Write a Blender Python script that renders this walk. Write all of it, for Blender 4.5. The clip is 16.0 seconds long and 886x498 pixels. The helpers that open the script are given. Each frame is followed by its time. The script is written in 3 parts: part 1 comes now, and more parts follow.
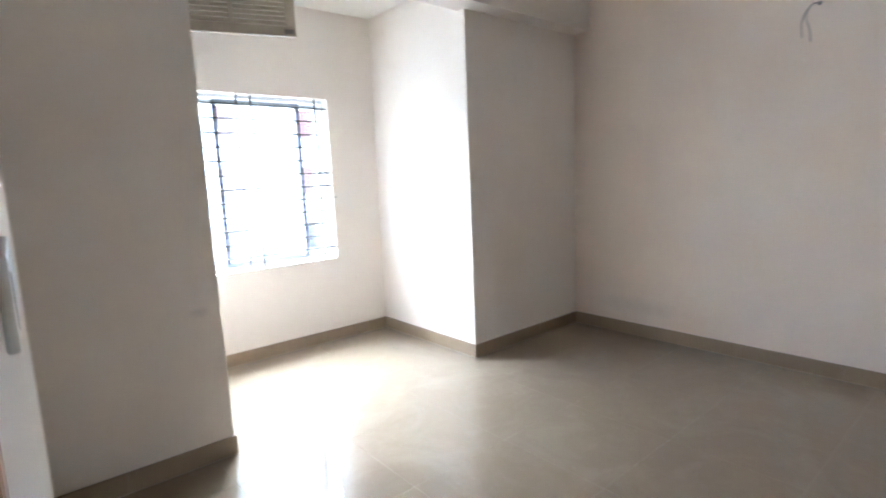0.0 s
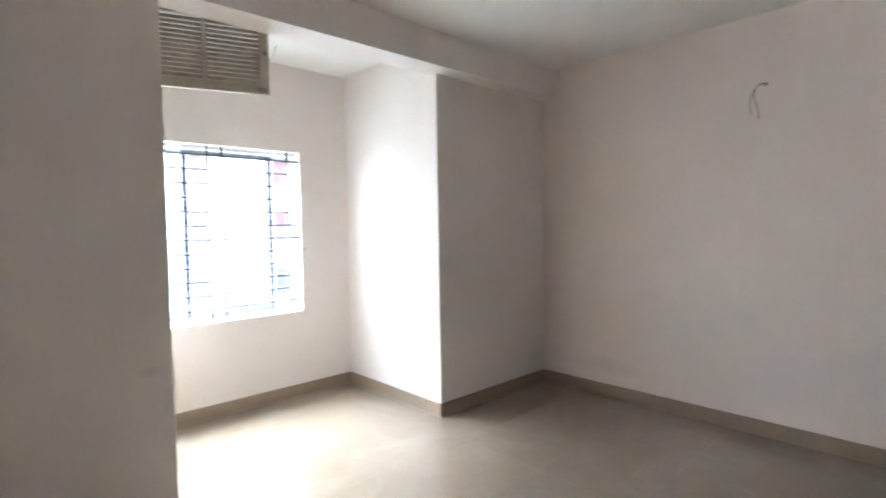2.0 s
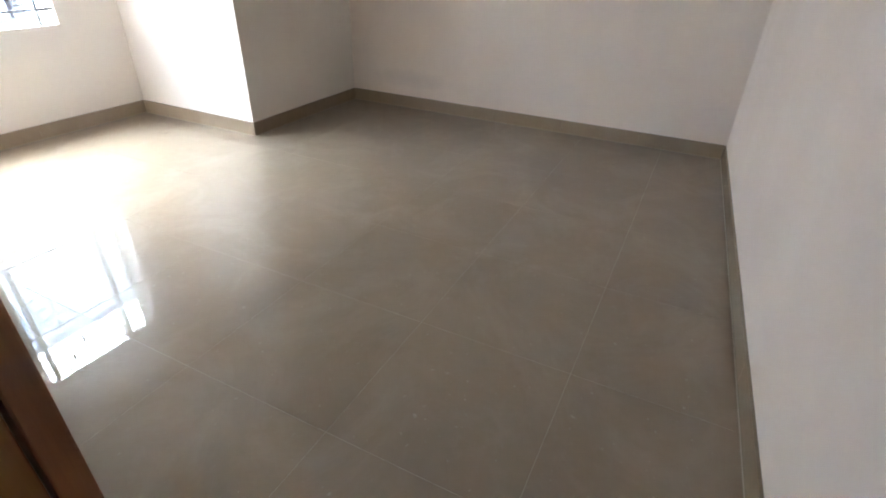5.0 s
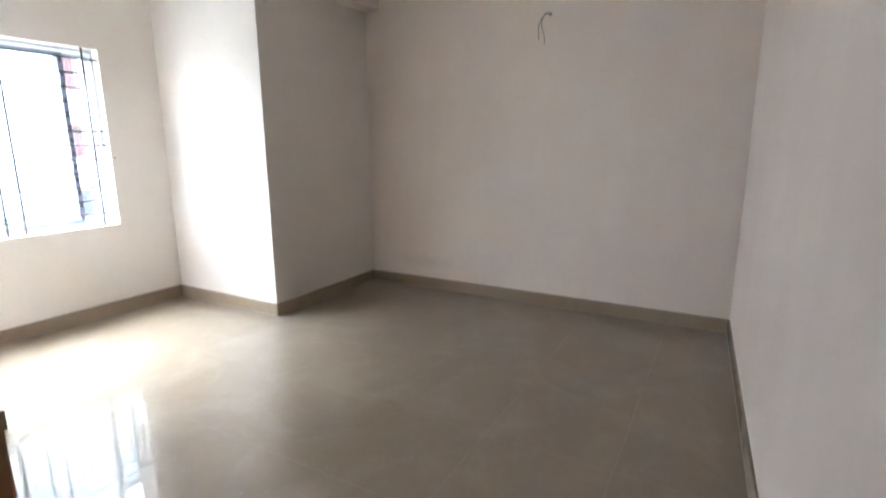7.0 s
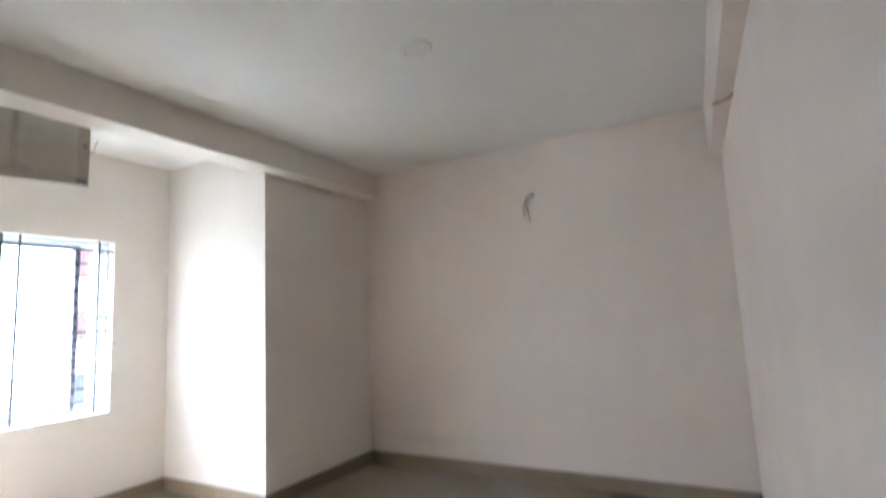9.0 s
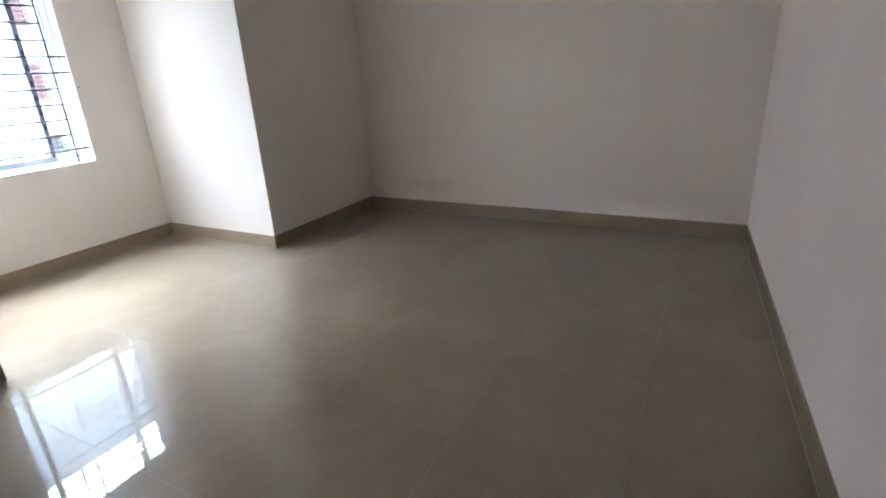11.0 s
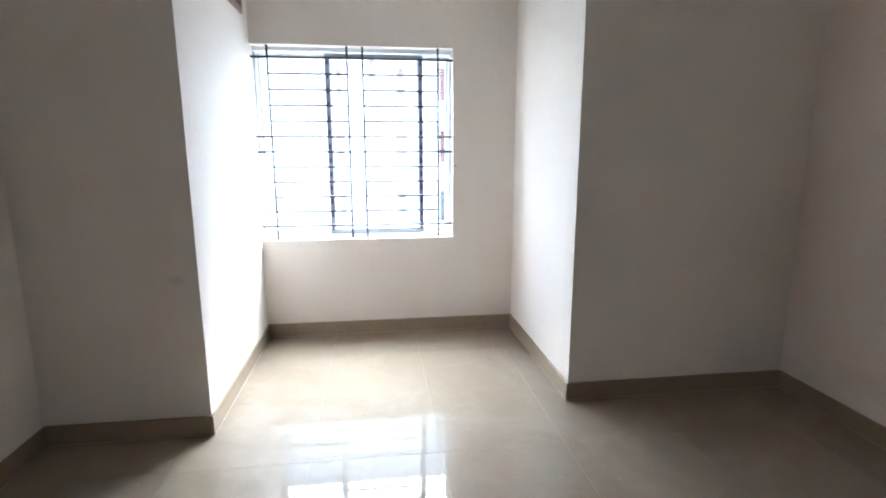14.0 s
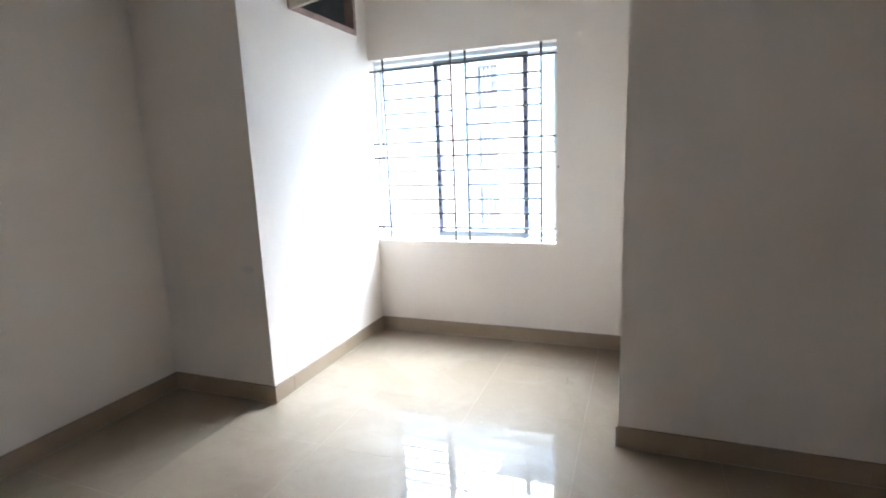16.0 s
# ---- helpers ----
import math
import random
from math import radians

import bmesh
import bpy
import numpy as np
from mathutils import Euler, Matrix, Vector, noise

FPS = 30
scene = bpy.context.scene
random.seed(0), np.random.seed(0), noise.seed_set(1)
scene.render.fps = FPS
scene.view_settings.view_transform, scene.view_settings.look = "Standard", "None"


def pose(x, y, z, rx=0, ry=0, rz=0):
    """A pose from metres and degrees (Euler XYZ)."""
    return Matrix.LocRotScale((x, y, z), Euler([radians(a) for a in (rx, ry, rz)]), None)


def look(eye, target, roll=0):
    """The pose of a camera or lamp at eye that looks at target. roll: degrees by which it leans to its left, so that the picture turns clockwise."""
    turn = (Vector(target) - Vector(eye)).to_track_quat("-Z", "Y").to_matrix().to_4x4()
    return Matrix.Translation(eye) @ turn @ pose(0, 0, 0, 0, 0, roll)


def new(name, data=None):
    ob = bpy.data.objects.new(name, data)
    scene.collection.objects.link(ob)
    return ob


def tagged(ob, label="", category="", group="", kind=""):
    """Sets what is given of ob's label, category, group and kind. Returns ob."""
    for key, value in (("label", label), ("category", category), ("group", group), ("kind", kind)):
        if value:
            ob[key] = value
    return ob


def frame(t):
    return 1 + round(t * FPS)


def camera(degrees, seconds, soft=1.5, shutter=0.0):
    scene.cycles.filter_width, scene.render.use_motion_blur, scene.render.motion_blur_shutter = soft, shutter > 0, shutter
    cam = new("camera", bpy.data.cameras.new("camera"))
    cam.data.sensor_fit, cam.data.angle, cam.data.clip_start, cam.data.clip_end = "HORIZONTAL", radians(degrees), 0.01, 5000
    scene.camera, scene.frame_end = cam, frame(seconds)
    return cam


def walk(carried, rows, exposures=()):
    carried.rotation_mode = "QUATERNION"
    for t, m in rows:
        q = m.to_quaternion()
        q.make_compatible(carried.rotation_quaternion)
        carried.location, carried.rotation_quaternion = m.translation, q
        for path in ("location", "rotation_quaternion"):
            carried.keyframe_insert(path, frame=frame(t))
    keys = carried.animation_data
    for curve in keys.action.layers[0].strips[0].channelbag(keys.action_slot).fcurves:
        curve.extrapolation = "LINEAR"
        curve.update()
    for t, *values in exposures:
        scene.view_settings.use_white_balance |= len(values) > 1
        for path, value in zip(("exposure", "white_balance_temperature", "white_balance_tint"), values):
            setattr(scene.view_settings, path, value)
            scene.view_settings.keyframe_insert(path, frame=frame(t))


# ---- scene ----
import itertools

cam = camera(82.2, 16.0, soft=1.9, shutter=0.5)
PATH = [
    (0, (0.494, 0.339, 1.397), (1.763, 1.855, 1.121), -2.5),
    (0.5, (0.515, 0.34, 1.437), (1.606, 1.998, 1.187), -2.6),
    (1, (0.518, 0.334, 1.451), (1.581, 2.017, 1.25), -2.6),
    (1.5, (0.523, 0.325, 1.46), (1.691, 1.943, 1.323), -2.0),
    (2, (0.532, 0.312, 1.461), (1.896, 1.772, 1.368), -0.9),
    (2.5, (0.497, 0.314, 1.468), (2.111, 1.494, 1.39), 0.4),
    (3, (0.453, 0.317, 1.438), (2.178, 1.326, 1.345), 1.2),
    (3.5, (0.448, 0.295, 1.346), (2.138, 1.203, 0.781), 1.6),
    (4, (0.413, 0.266, 1.263), (1.989, 1.037, 0.303), 1.8),
    (4.2, (0.404, 0.237, 1.263), (1.939, 0.98, 0.219), 1.8),
    (6.3, (0.31, 0.035, 1.344), (1.945, 0.926, 0.615), 0.0),
    (6.5, (0.311, 0.017, 1.353), (1.97, 0.938, 0.721), -0.1),
    (7, (0.311, -0.007, 1.375), (2.019, 0.951, 0.969), -0.3),
    (7.5, (0.29, -0.017, 1.435), (2.027, 0.964, 1.294), -0.8),
    (8, (0.271, -0.054, 1.458), (2.01, 0.924, 1.589), -1.2),
    (8.5, (0.269, -0.075, 1.461), (1.969, 0.888, 1.889), -0.5),
    (9, (0.297, -0.037, 1.397), (2.036, 0.92, 1.645), -2.7),
    (9.2, (0.302, -0.016, 1.347), (2.052, 0.953, 1.353), -2.9),
    (9.5, (0.308, 0.001, 1.283), (2.006, 0.942, 0.802), -3.4),
    (9.7, (0.301, 0.002, 1.26), (1.943, 0.91, 0.569), -3.6),
    (11.8, (0.744, 0.283, 1.3), (2.408, 1.172, 0.638), -3.2),
    (12, (0.885, 0.29, 1.319), (2.463, 1.346, 0.692), -3.6),
    (12.5, (1.148, 0.392, 1.326), (2.452, 1.812, 0.792), -2.7),
    (13, (1.441, 0.541, 1.341), (2.512, 2.16, 0.858), -1.6),
    (13.5, (1.765, 0.563, 1.344), (2.343, 2.431, 0.923), -1.2),
    (14, (2.076, 0.574, 1.38), (2.329, 2.522, 1.002), -0.1),
    (14.5, (2.351, 0.68, 1.371), (2.407, 2.647, 1.014), -0.0),
    (15, (2.587, 0.707, 1.363), (2.335, 2.66, 1.011), -1.6),
    (15.5, (2.916, 0.685, 1.363), (2.332, 2.572, 1.052), -1.8),
    (16, (3.166, 0.799, 1.372), (2.458, 2.635, 1.014), -2.2),
]
# time, stops, white point in kelvin: the clip's camera adjusts both on the way
EXPOSURES = [(0.0, 5.68, 6440), (1.0, 5.6, 6440), (2.0, 5.52, 6500), (2.6, 5.45, 6520), (3.15, 5.17, 6520), (3.6, 4.97, 6560), (4.1, 5.75, 6820),
             (6.3, 5.5, 6720), (7.2, 5.5, 6640), (8.3, 5.58, 6500), (9.6, 5.4, 6520), (11.8, 4.9, 6520), (16.0, 4.93, 6440)]
EXPOSURES = [(t, stops + 0.38, kelvin - 60, 10) for t, stops, kelvin in EXPOSURES]
walk(cam, [(t, look(eye, target, roll)) for t, eye, target, roll in PATH], EXPOSURES)

# ---- world and sun ----
world = bpy.data.worlds.new("world")
scene.world = world
world.use_nodes = True
wn = world.node_tree.nodes
sky = wn.new("ShaderNodeTexSky")
sky.sky_type = "NISHITA"
sky.sun_disc = False
sky.sun_elevation = radians(55)
sky.sun_rotation = radians(7)
sky.air_density, sky.dust_density, sky.ozone_density = 1.0, 1.2, 1.0
wn["Background"].inputs["Strength"].default_value = 0.15
world.node_tree.links.new(sky.outputs[0], wn["Background"].inputs["Color"])
sun_data = bpy.data.lights.new("sun", "SUN")
sun_data.energy, sun_data.angle, sun_data.color = 0.95, radians(56.0), (0.72, 0.87, 1.0)
sun_lamp = new("sun", sun_data)
sun_lamp.matrix_world = look((2.6, 25.0, 28.0), (0, 5, 0))


# ---- materials ----
def base_material(name, rough=0.5, metal=0.0):
    m = bpy.data.materials.new(name)
    m.use_nodes = True
    b = m.node_tree.nodes["Principled BSDF"]
    b.inputs["Roughness"].default_value = rough
    b.inputs["Metallic"].default_value = metal
    return m, m.node_tree, b


def noise_node(nt, scale, detail=4.0, rough=0.55, stretch=None):
    tc = nt.nodes.new("ShaderNodeTexCoord")
    n = nt.nodes.new("ShaderNodeTexNoise")
    n.inputs["Scale"].default_value, n.inputs["Detail"].default_value, n.inputs["Roughness"].default_value = scale, detail, rough
    if stretch:
        mp = nt.nodes.new("ShaderNodeMapping")
        mp.inputs["Scale"].default_value = stretch
        nt.links.new(tc.outputs["Object"], mp.inputs["Vector"])
        nt.links.new(mp.outputs[0], n.inputs["Vector"])
    else:
        nt.links.new(tc.outputs["Object"], n.inputs["Vector"])
    return n.outputs["Fac"]


def remap(nt, value, a, b, c, d):
    r = nt.nodes.new("ShaderNodeMapRange")
    for i, v in enumerate((a, b, c, d)):
        r.inputs[i + 1].default_value = v
    nt.links.new(value, r.inputs[0])
    return r.outputs[0]


def mixed(nt, fac, a, b, blend="MIX"):
    """A colour mix; a and b are colours or sockets."""
    mx = nt.nodes.new("ShaderNodeMix")
    mx.data_type, mx.blend_type = "RGBA", blend
    for socket, v in ((mx.inputs[0], fac), (mx.inputs[6], a), (mx.inputs[7], b)):
        if hasattr(v, "links"):
            nt.links.new(v, socket)
        else:
            socket.default_value = (*v, 1) if isinstance(v, tuple) else v
    return mx.outputs[2]


def bumped(nt, b, height, strength, distance):
    bp = nt.nodes.new("ShaderNodeBump")
    bp.inputs["Strength"].default_value, bp.inputs["Distance"].default_value = strength, distance
    nt.links.new(height, bp.inputs["Height"])
    nt.links.new(bp.outputs[0], b.inputs["Normal"])


def blotch(nt, colour, marks):
    """Old stains on the surface: marks are (centre, size, tint, strength)."""
    for centre, size, tint, strength in marks:
        tc = nt.nodes.new("ShaderNodeTexCoord")
        mp = nt.nodes.new("ShaderNodeMapping")
        mp.vector_type = "TEXTURE"
        mp.inputs["Location"].default_value, mp.inputs["Scale"].default_value = centre, size
        wob = nt.nodes.new("ShaderNodeTexNoise")
        wob.inputs["Scale"].default_value, wob.inputs["Detail"].default_value = 9.0, 4.0
        nt.links.new(tc.outputs["Object"], wob.inputs["Vector"])
        nt.links.new(tc.outputs["Object"], mp.inputs["Vector"])
        ln = nt.nodes.new("ShaderNodeVectorMath")
        ln.operation = "LENGTH"
        nt.links.new(mp.outputs[0], ln.inputs[0])
        ad = nt.nodes.new("ShaderNodeMath")
        ad.operation = "MULTIPLY_ADD"
        ad.inputs[1].default_value = 0.9
        nt.links.new(wob.outputs["Fac"], ad.inputs[0])
        nt.links.new(ln.outputs["Value"], ad.inputs[2])
        colour = mixed(nt, remap(nt, ad.outputs[0], 0.45, 1.35, strength, 0), colour, tint)
    return colour


def paint(name, light, dark, grime, rough=0.75, marks=()):
    """Rolled emulsion on hand-trowelled plaster: faint trowel waves, roller grain, smudges."""
    m, nt, b = base_material(name, rough)
    patch = remap(nt, noise_node(nt, 1.3, 5.0), 0.35, 0.7, 0, 1)
    streak = remap(nt, noise_node(nt, 3.6, 3.0, 0.5, (1, 1, 0.1)), 0.4, 0.7, 0, 0.6)
    smudge = remap(nt, noise_node(nt, 2.1, 6.0, 0.7), 0.66, 0.85, 0, 0.18)
    c = mixed(nt, patch, light, dark)
    c = mixed(nt, streak, c, dark)
    c = blotch(nt, mixed(nt, smudge, c, grime), marks)
    nt.links.new(c, b.inputs["Base Color"])
    height = noise_node(nt, 2.6, 2.0)
    for scale, share in ((26.0, 0.10), (95.0, 0.09)):
        add = nt.nodes.new("ShaderNodeMath")
        add.operation = "MULTIPLY_ADD"
        add.inputs[1].default_value = share
        nt.links.new(noise_node(nt, scale, 3.0), add.inputs[0])
        nt.links.new(height, add.inputs[2])
        height = add.outputs[0]
    bumped(nt, b, height, 0.4, 0.012)
    return m


WHITE = paint("white_wall_paint", (0.868, 0.797, 0.728), (0.838, 0.76, 0.688), (0.65, 0.59, 0.53),
              marks=[((1.135, 3.01, 0.79), (0.06, 0.05, 0.035), (0.42, 0.39, 0.35), 0.35)])
PINK = paint("pale_mauve_wall_paint", (0.90, 0.79, 0.71), (0.852, 0.735, 0.654), (0.70, 0.59, 0.53),
             marks=[((4.42, 2.5, 0.25), (0.1, 0.5, 0.10), (0.55, 0.50, 0.46), 0.35)])
CEIL = paint("ceiling_distemper", (0.86, 0.825, 0.775), (0.83, 0.795, 0.74), (0.70, 0.67, 0.63), 0.85)


def shifted_noise(nt, info, scale, detail, rough):
    """Noise that differs from piece to piece."""
    tc = nt.nodes.new("ShaderNodeTexCoord")
    off = nt.nodes.new("ShaderNodeVectorMath")
    off.operation = "MULTIPLY_ADD"
    comb = nt.nodes.new("ShaderNodeCombineXYZ")
    for i in range(3):
        nt.links.new(info.outputs["Random"], comb.inputs[i])
    nt.links.new(comb.outputs[0], off.inputs[0])
    off.inputs[1].default_value = (37.0, 53.0, 11.0)
    nt.links.new(tc.outputs["Object"], off.inputs[2])
    n = nt.nodes.new("ShaderNodeTexNoise")
    n.inputs["Scale"].default_value, n.inputs["Detail"].default_value, n.inputs["Roughness"].default_value = scale, detail, rough
    nt.links.new(off.outputs[0], n.inputs["Vector"])
    return n.outputs["Fac"]


def tile_material(name, light, dark, vein, rough, vary=0.06, gloss=0.5, film=0.0, polish=0.0):
    m, nt, b = base_material(name, rough)
    info = nt.nodes.new("ShaderNodeObjectInfo")
    cloud = remap(nt, shifted_noise(nt, info, 2.2, 6.0, 0.6), 0.3, 0.72, 0, 1)
    fine = remap(nt, shifted_noise(nt, info, 18.0, 5.0, 0.65), 0.35, 0.75, 0, 0.6)
    c = mixed(nt, cloud, light, dark)
    c = mixed(nt, fine, c, vein)
    tone = remap(nt, info.outputs["Random"], 0, 1, 1 - vary, 1.0)
    comb = nt.nodes.new("ShaderNodeCombineColor")
    for i in range(3):
        nt.links.new(tone, comb.inputs[i])
    c = mixed(nt, 1.0, c, comb.outputs[0], "MULTIPLY")
    if film:
        # wiped-over builder's dust, lying across the joints in cloudy swipes
        geo = nt.nodes.new("ShaderNodeNewGeometry")
        swipe = nt.nodes.new("ShaderNodeTexNoise")
        swipe.inputs["Scale"].default_value, swipe.inputs["Detail"].default_value = 1.9, 7.0
        swipe.inputs["Roughness"].default_value, swipe.inputs["Distortion"].default_value = 0.62, 1.3
        nt.links.new(geo.outputs["Position"], swipe.inputs["Vector"])
        c = mixed(nt, remap(nt, swipe.outputs["Fac"], 0.46, 0.72, 0, film), c, (0.40, 0.335, 0.27))
        speck = nt.nodes.new("ShaderNodeTexNoise")
        speck.inputs["Scale"].default_value, speck.inputs["Detail"].default_value = 38.0, 3.0
        nt.links.new(geo.outputs["Position"], speck.inputs["Vector"])
        c = mixed(nt, remap(nt, speck.outputs["Fac"], 0.68, 0.76, 0, film), c, (0.50, 0.46, 0.41))
    nt.links.new(c, b.inputs["Base Color"])
    dust = remap(nt, shifted_noise(nt, info, 5.0, 6.0, 0.7), 0.35, 0.8, rough, rough + 0.03)
    b.inputs["Specular IOR Level"].default_value = gloss
    nt.links.new(dust, b.inputs["Roughness"])
    if polish:
        # the clear polished glaze over the satin body
        b.inputs["Coat Weight"].default_value = polish
        b.inputs["Coat Roughness"].default_value = 0.004
        b.inputs["Coat IOR"].default_value = 1.46
    else:
        bumped(nt, b, shifted_noise(nt, info, 3.5, 2.0, 0.5), 0.012, 0.0003)
    return m


TILE = tile_material("polished_beige_vitrified_tile", (0.283, 0.220, 0.161), (0.265, 0.205, 0.147), (0.295, 0.232, 0.173), 0.30, 0.012, 0.05, 0.36, 1.0)
SKIRT = tile_material("beige_skirting_tile", (0.365, 0.28, 0.20), (0.325, 0.246, 0.172), (0.385, 0.30, 0.218), 0.2)


def plain(name, colour, rough=0.5, metal=0.0, vary=0.08, scale=20.0, bump=0.0):
    m, nt, b = base_material(name, rough, metal)
    f = noise_node(nt, scale, 4.0)
    dark = tuple(c * (1 - vary) for c in colour)
    nt.links.new(mixed(nt, remap(nt, f, 0.35, 0.7, 0, 1), colour, dark), b.inputs["Base Color"])
    nt.links.new(remap(nt, f, 0.3, 0.8, rough, min(1.0, rough + 0.12)), b.inputs["Roughness"])
    if bump:
        bumped(nt, b, noise_node(nt, scale * 6, 3.0), bump, 0.002)
    return m


GROUT = plain("pale_grout", (0.42, 0.37, 0.305), 0.9, bump=0.3)
ALU = plain("white_powder_coated_aluminium", (0.80, 0.83, 0.85), 0.4)
RAIL = plain("grey_aluminium_rail", (0.30, 0.34, 0.38), 0.4, 0.1)
STILE = plain("slate_blue_stile", (0.30, 0.31, 0.40), 0.45, 0.1, 0.3, 8.0)
STILE_MARK = plain("dark_stile_mark", (0.06, 0.06, 0.09), 0.5)
IRON = plain("painted_iron_rod", (0.09, 0.085, 0.085), 0.5, 0.2, 0.4, 30.0, 0.2)
PLASTIC = plain("ivory_switch_plastic", (0.80, 0.80, 0.76), 0.3)
LOUVRE = plain("dusty_grey_painted_wood", (0.52, 0.45, 0.36), 0.6, 0.0, 0.2, 9.0, 0.3)
FRAMEWOOD = plain("faded_reddish_wood", (0.36, 0.24, 0.20), 0.55, 0.0, 0.3, 12.0, 0.3)
NICHE = plain("loft_shade_grey", (0.20, 0.20, 0.21), 0.9, 0.0, 0.25, 6.0, 0.4)
WIRE = plain("grey_insulated_wire", (0.26, 0.24, 0.23), 0.5)
BROWNWIRE = plain("faded_brown_wire", (0.34, 0.25, 0.21), 0.5)
CABLE = plain("black_cable", (0.02, 0.02, 0.02), 0.45)
PLATE = plain("grey_cover_plate", (0.78, 0.75, 0.71), 0.5)
FACADE = plain("white_exterior_paint", (0.62, 0.615, 0.60), 0.8, 0.0, 0.06, 0.8)
BAND_GREY = plain("reflected_band_grey", (0.46, 0.49, 0.53), 0.85, 0.0, 0.15, 0.6)
ORANGE = plain("orange_exterior_paint", (0.62, 0.31, 0.19), 0.8, 0.0, 0.1, 0.8)
SALMON = plain("salmon_exterior_paint", (0.62, 0.44, 0.37), 0.8, 0.0, 0.1, 0.8)
MINT = plain("mint_exterior_paint", (0.42, 0.62, 0.54), 0.8, 0.0, 0.1, 0.8)
REDRAIL = plain("oxide_red_grille", (0.12, 0.035, 0.03), 0.6)
GREYRAIL = plain("grey_iron_grille", (0.06, 0.06, 0.065), 0.6)
CURTAIN_AND_SHADE = plain("curtain_and_shade_grey", (0.25, 0.235, 0.225), 0.9)
# near black: the shade of the rooms behind is put into this colour
DARKBAY = plain("shaded_room_behind", (0.06, 0.045, 0.04), 0.85, 0.0, 0.2, 1.5)
GREENLEAF = plain("leaf_green", (0.07, 0.12, 0.04), 0.6, 0.0, 0.4, 3.0)
BARK = plain("grey_brown_bark", (0.16, 0.12, 0.09), 0.9, 0.0, 0.3, 6.0, 0.4)
GROUND = plain("dusty_ground", (0.34, 0.30, 0.25), 0.95, 0.0, 0.25, 0.3)


def wood_material(name, light, dark):
    m, nt, b = base_material(name, 0.32)
    g = remap(nt, noise_node(nt, 5.0, 6.0, 0.6, (14, 14, 0.8)), 0.3, 0.7, 0, 1)
    nt.links.new(mixed(nt, g, light, dark), b.inputs["Base Color"])
    bumped(nt, b, g, 0.15, 0.001)
    return m


WOOD = wood_material("varnished_brown_wood", (0.40, 0.165, 0.08), (0.28, 0.11, 0.052))
WOOD_LIGHT = wood_material("orange_brown_wood", (0.62, 0.31, 0.12), (0.48, 0.22, 0.08))



def glass_material(name, dust):
    """Clear glass; dust is how much of it a film of builder's dust covers."""
    m, nt, b = base_material(name, 0.0)
    b.inputs["Transmission Weight"].default_value = 1.0
    b.inputs["IOR"].default_value = 1.45
    b.inputs["Base Color"].default_value = (0.96, 0.98, 0.98, 1)
    film = nt.nodes.new("ShaderNodeBsdfTranslucent")
    film.inputs["Color"].default_value = (0.80, 0.84, 0.88, 1)
    veil = nt.nodes.new("ShaderNodeMixShader")
    nt.links.new(remap(nt, noise_node(nt, 2.5, 5.0, 0.6), 0.3, 0.7, dust * 0.7, dust * 1.3), veil.inputs[0])
    nt.links.new(b.outputs[0], veil.inputs[1])
    nt.links.new(film.outputs[0], veil.inputs[2])
    nt.links.new(veil.outputs[0], nt.nodes["Material Output"].inputs["Surface"])
    return m


GLASS = glass_material("clear_window_glass", 0.004)
DUSTY = glass_material("dusty_window_glass", 0.035)


# ---- building helpers ----
def add_box(bm, x0, x1, y0, y1, z0, z1, bevel=0.0):
    r = bmesh.ops.create_cube(bm, size=1.0, matrix=Matrix.LocRotScale(((x0 + x1) / 2, (y0 + y1) / 2, (z0 + z1) / 2), None, (x1 - x0, y1 - y0, z1 - z0)))
    if bevel:
        edges = list({e for v in r["verts"] for e in v.link_edges})
        bmesh.ops.bevel(bm, geom=edges, offset=bevel, segments=2, profile=0.6, affect="EDGES")
    return bm


def box(*a, bevel=0.0):
    return add_box(bmesh.new(), *a, bevel=bevel)


def add_prism(bm, ring, z0, z1):
    """A solid over a ring of plan points, anticlockwise."""
    low = [bm.verts.new((x, y, z0)) for x, y in ring]
    top = [bm.verts.new((x, y, z1)) for x, y in ring]
    n = len(ring)
    bm.faces.new(low[::-1])
    bm.faces.new(top)
    for i in range(n):
        bm.faces.new((low[i], low[(i + 1) % n], top[(i + 1) % n], top[i]))
    return bm


def add_rod(bm, a, b, r, sides=8):
    a, b = Vector(a), Vector(b)
    m = Matrix.Translation((a + b) / 2) @ (b - a).to_track_quat("Z", "Y").to_matrix().to_4x4()
    bmesh.ops.create_cone(bm, cap_ends=True, segments=sides, radius1=r, radius2=r, depth=(b - a).length, matrix=m)
    return bm


def mesh_of(name, bm, material, smooth=False):
    me = bpy.data.meshes.new(name)
    bm.normal_update()
    bm.to_mesh(me)
    bm.free()
    me.materials.append(material)
    if smooth:
        for p in me.polygons:
            p.use_smooth = True
    return me


def part(name, bm, material, parent, label="", smooth=False):
    ob = new(name, mesh_of(name, bm, material, smooth))
    ob.parent = parent
    return tagged(ob, label)


def structure(name, bm, material, label, category):
    return tagged(new(name, mesh_of(name, bm, material)), label, category, kind="structure")


def thing(name, label, category, at=(0, 0, 0), group="", kind=""):
    ob = new(name)
    ob.location = at
    ob.empty_display_size = 0.1
    return tagged(ob, label, category, group, kind)


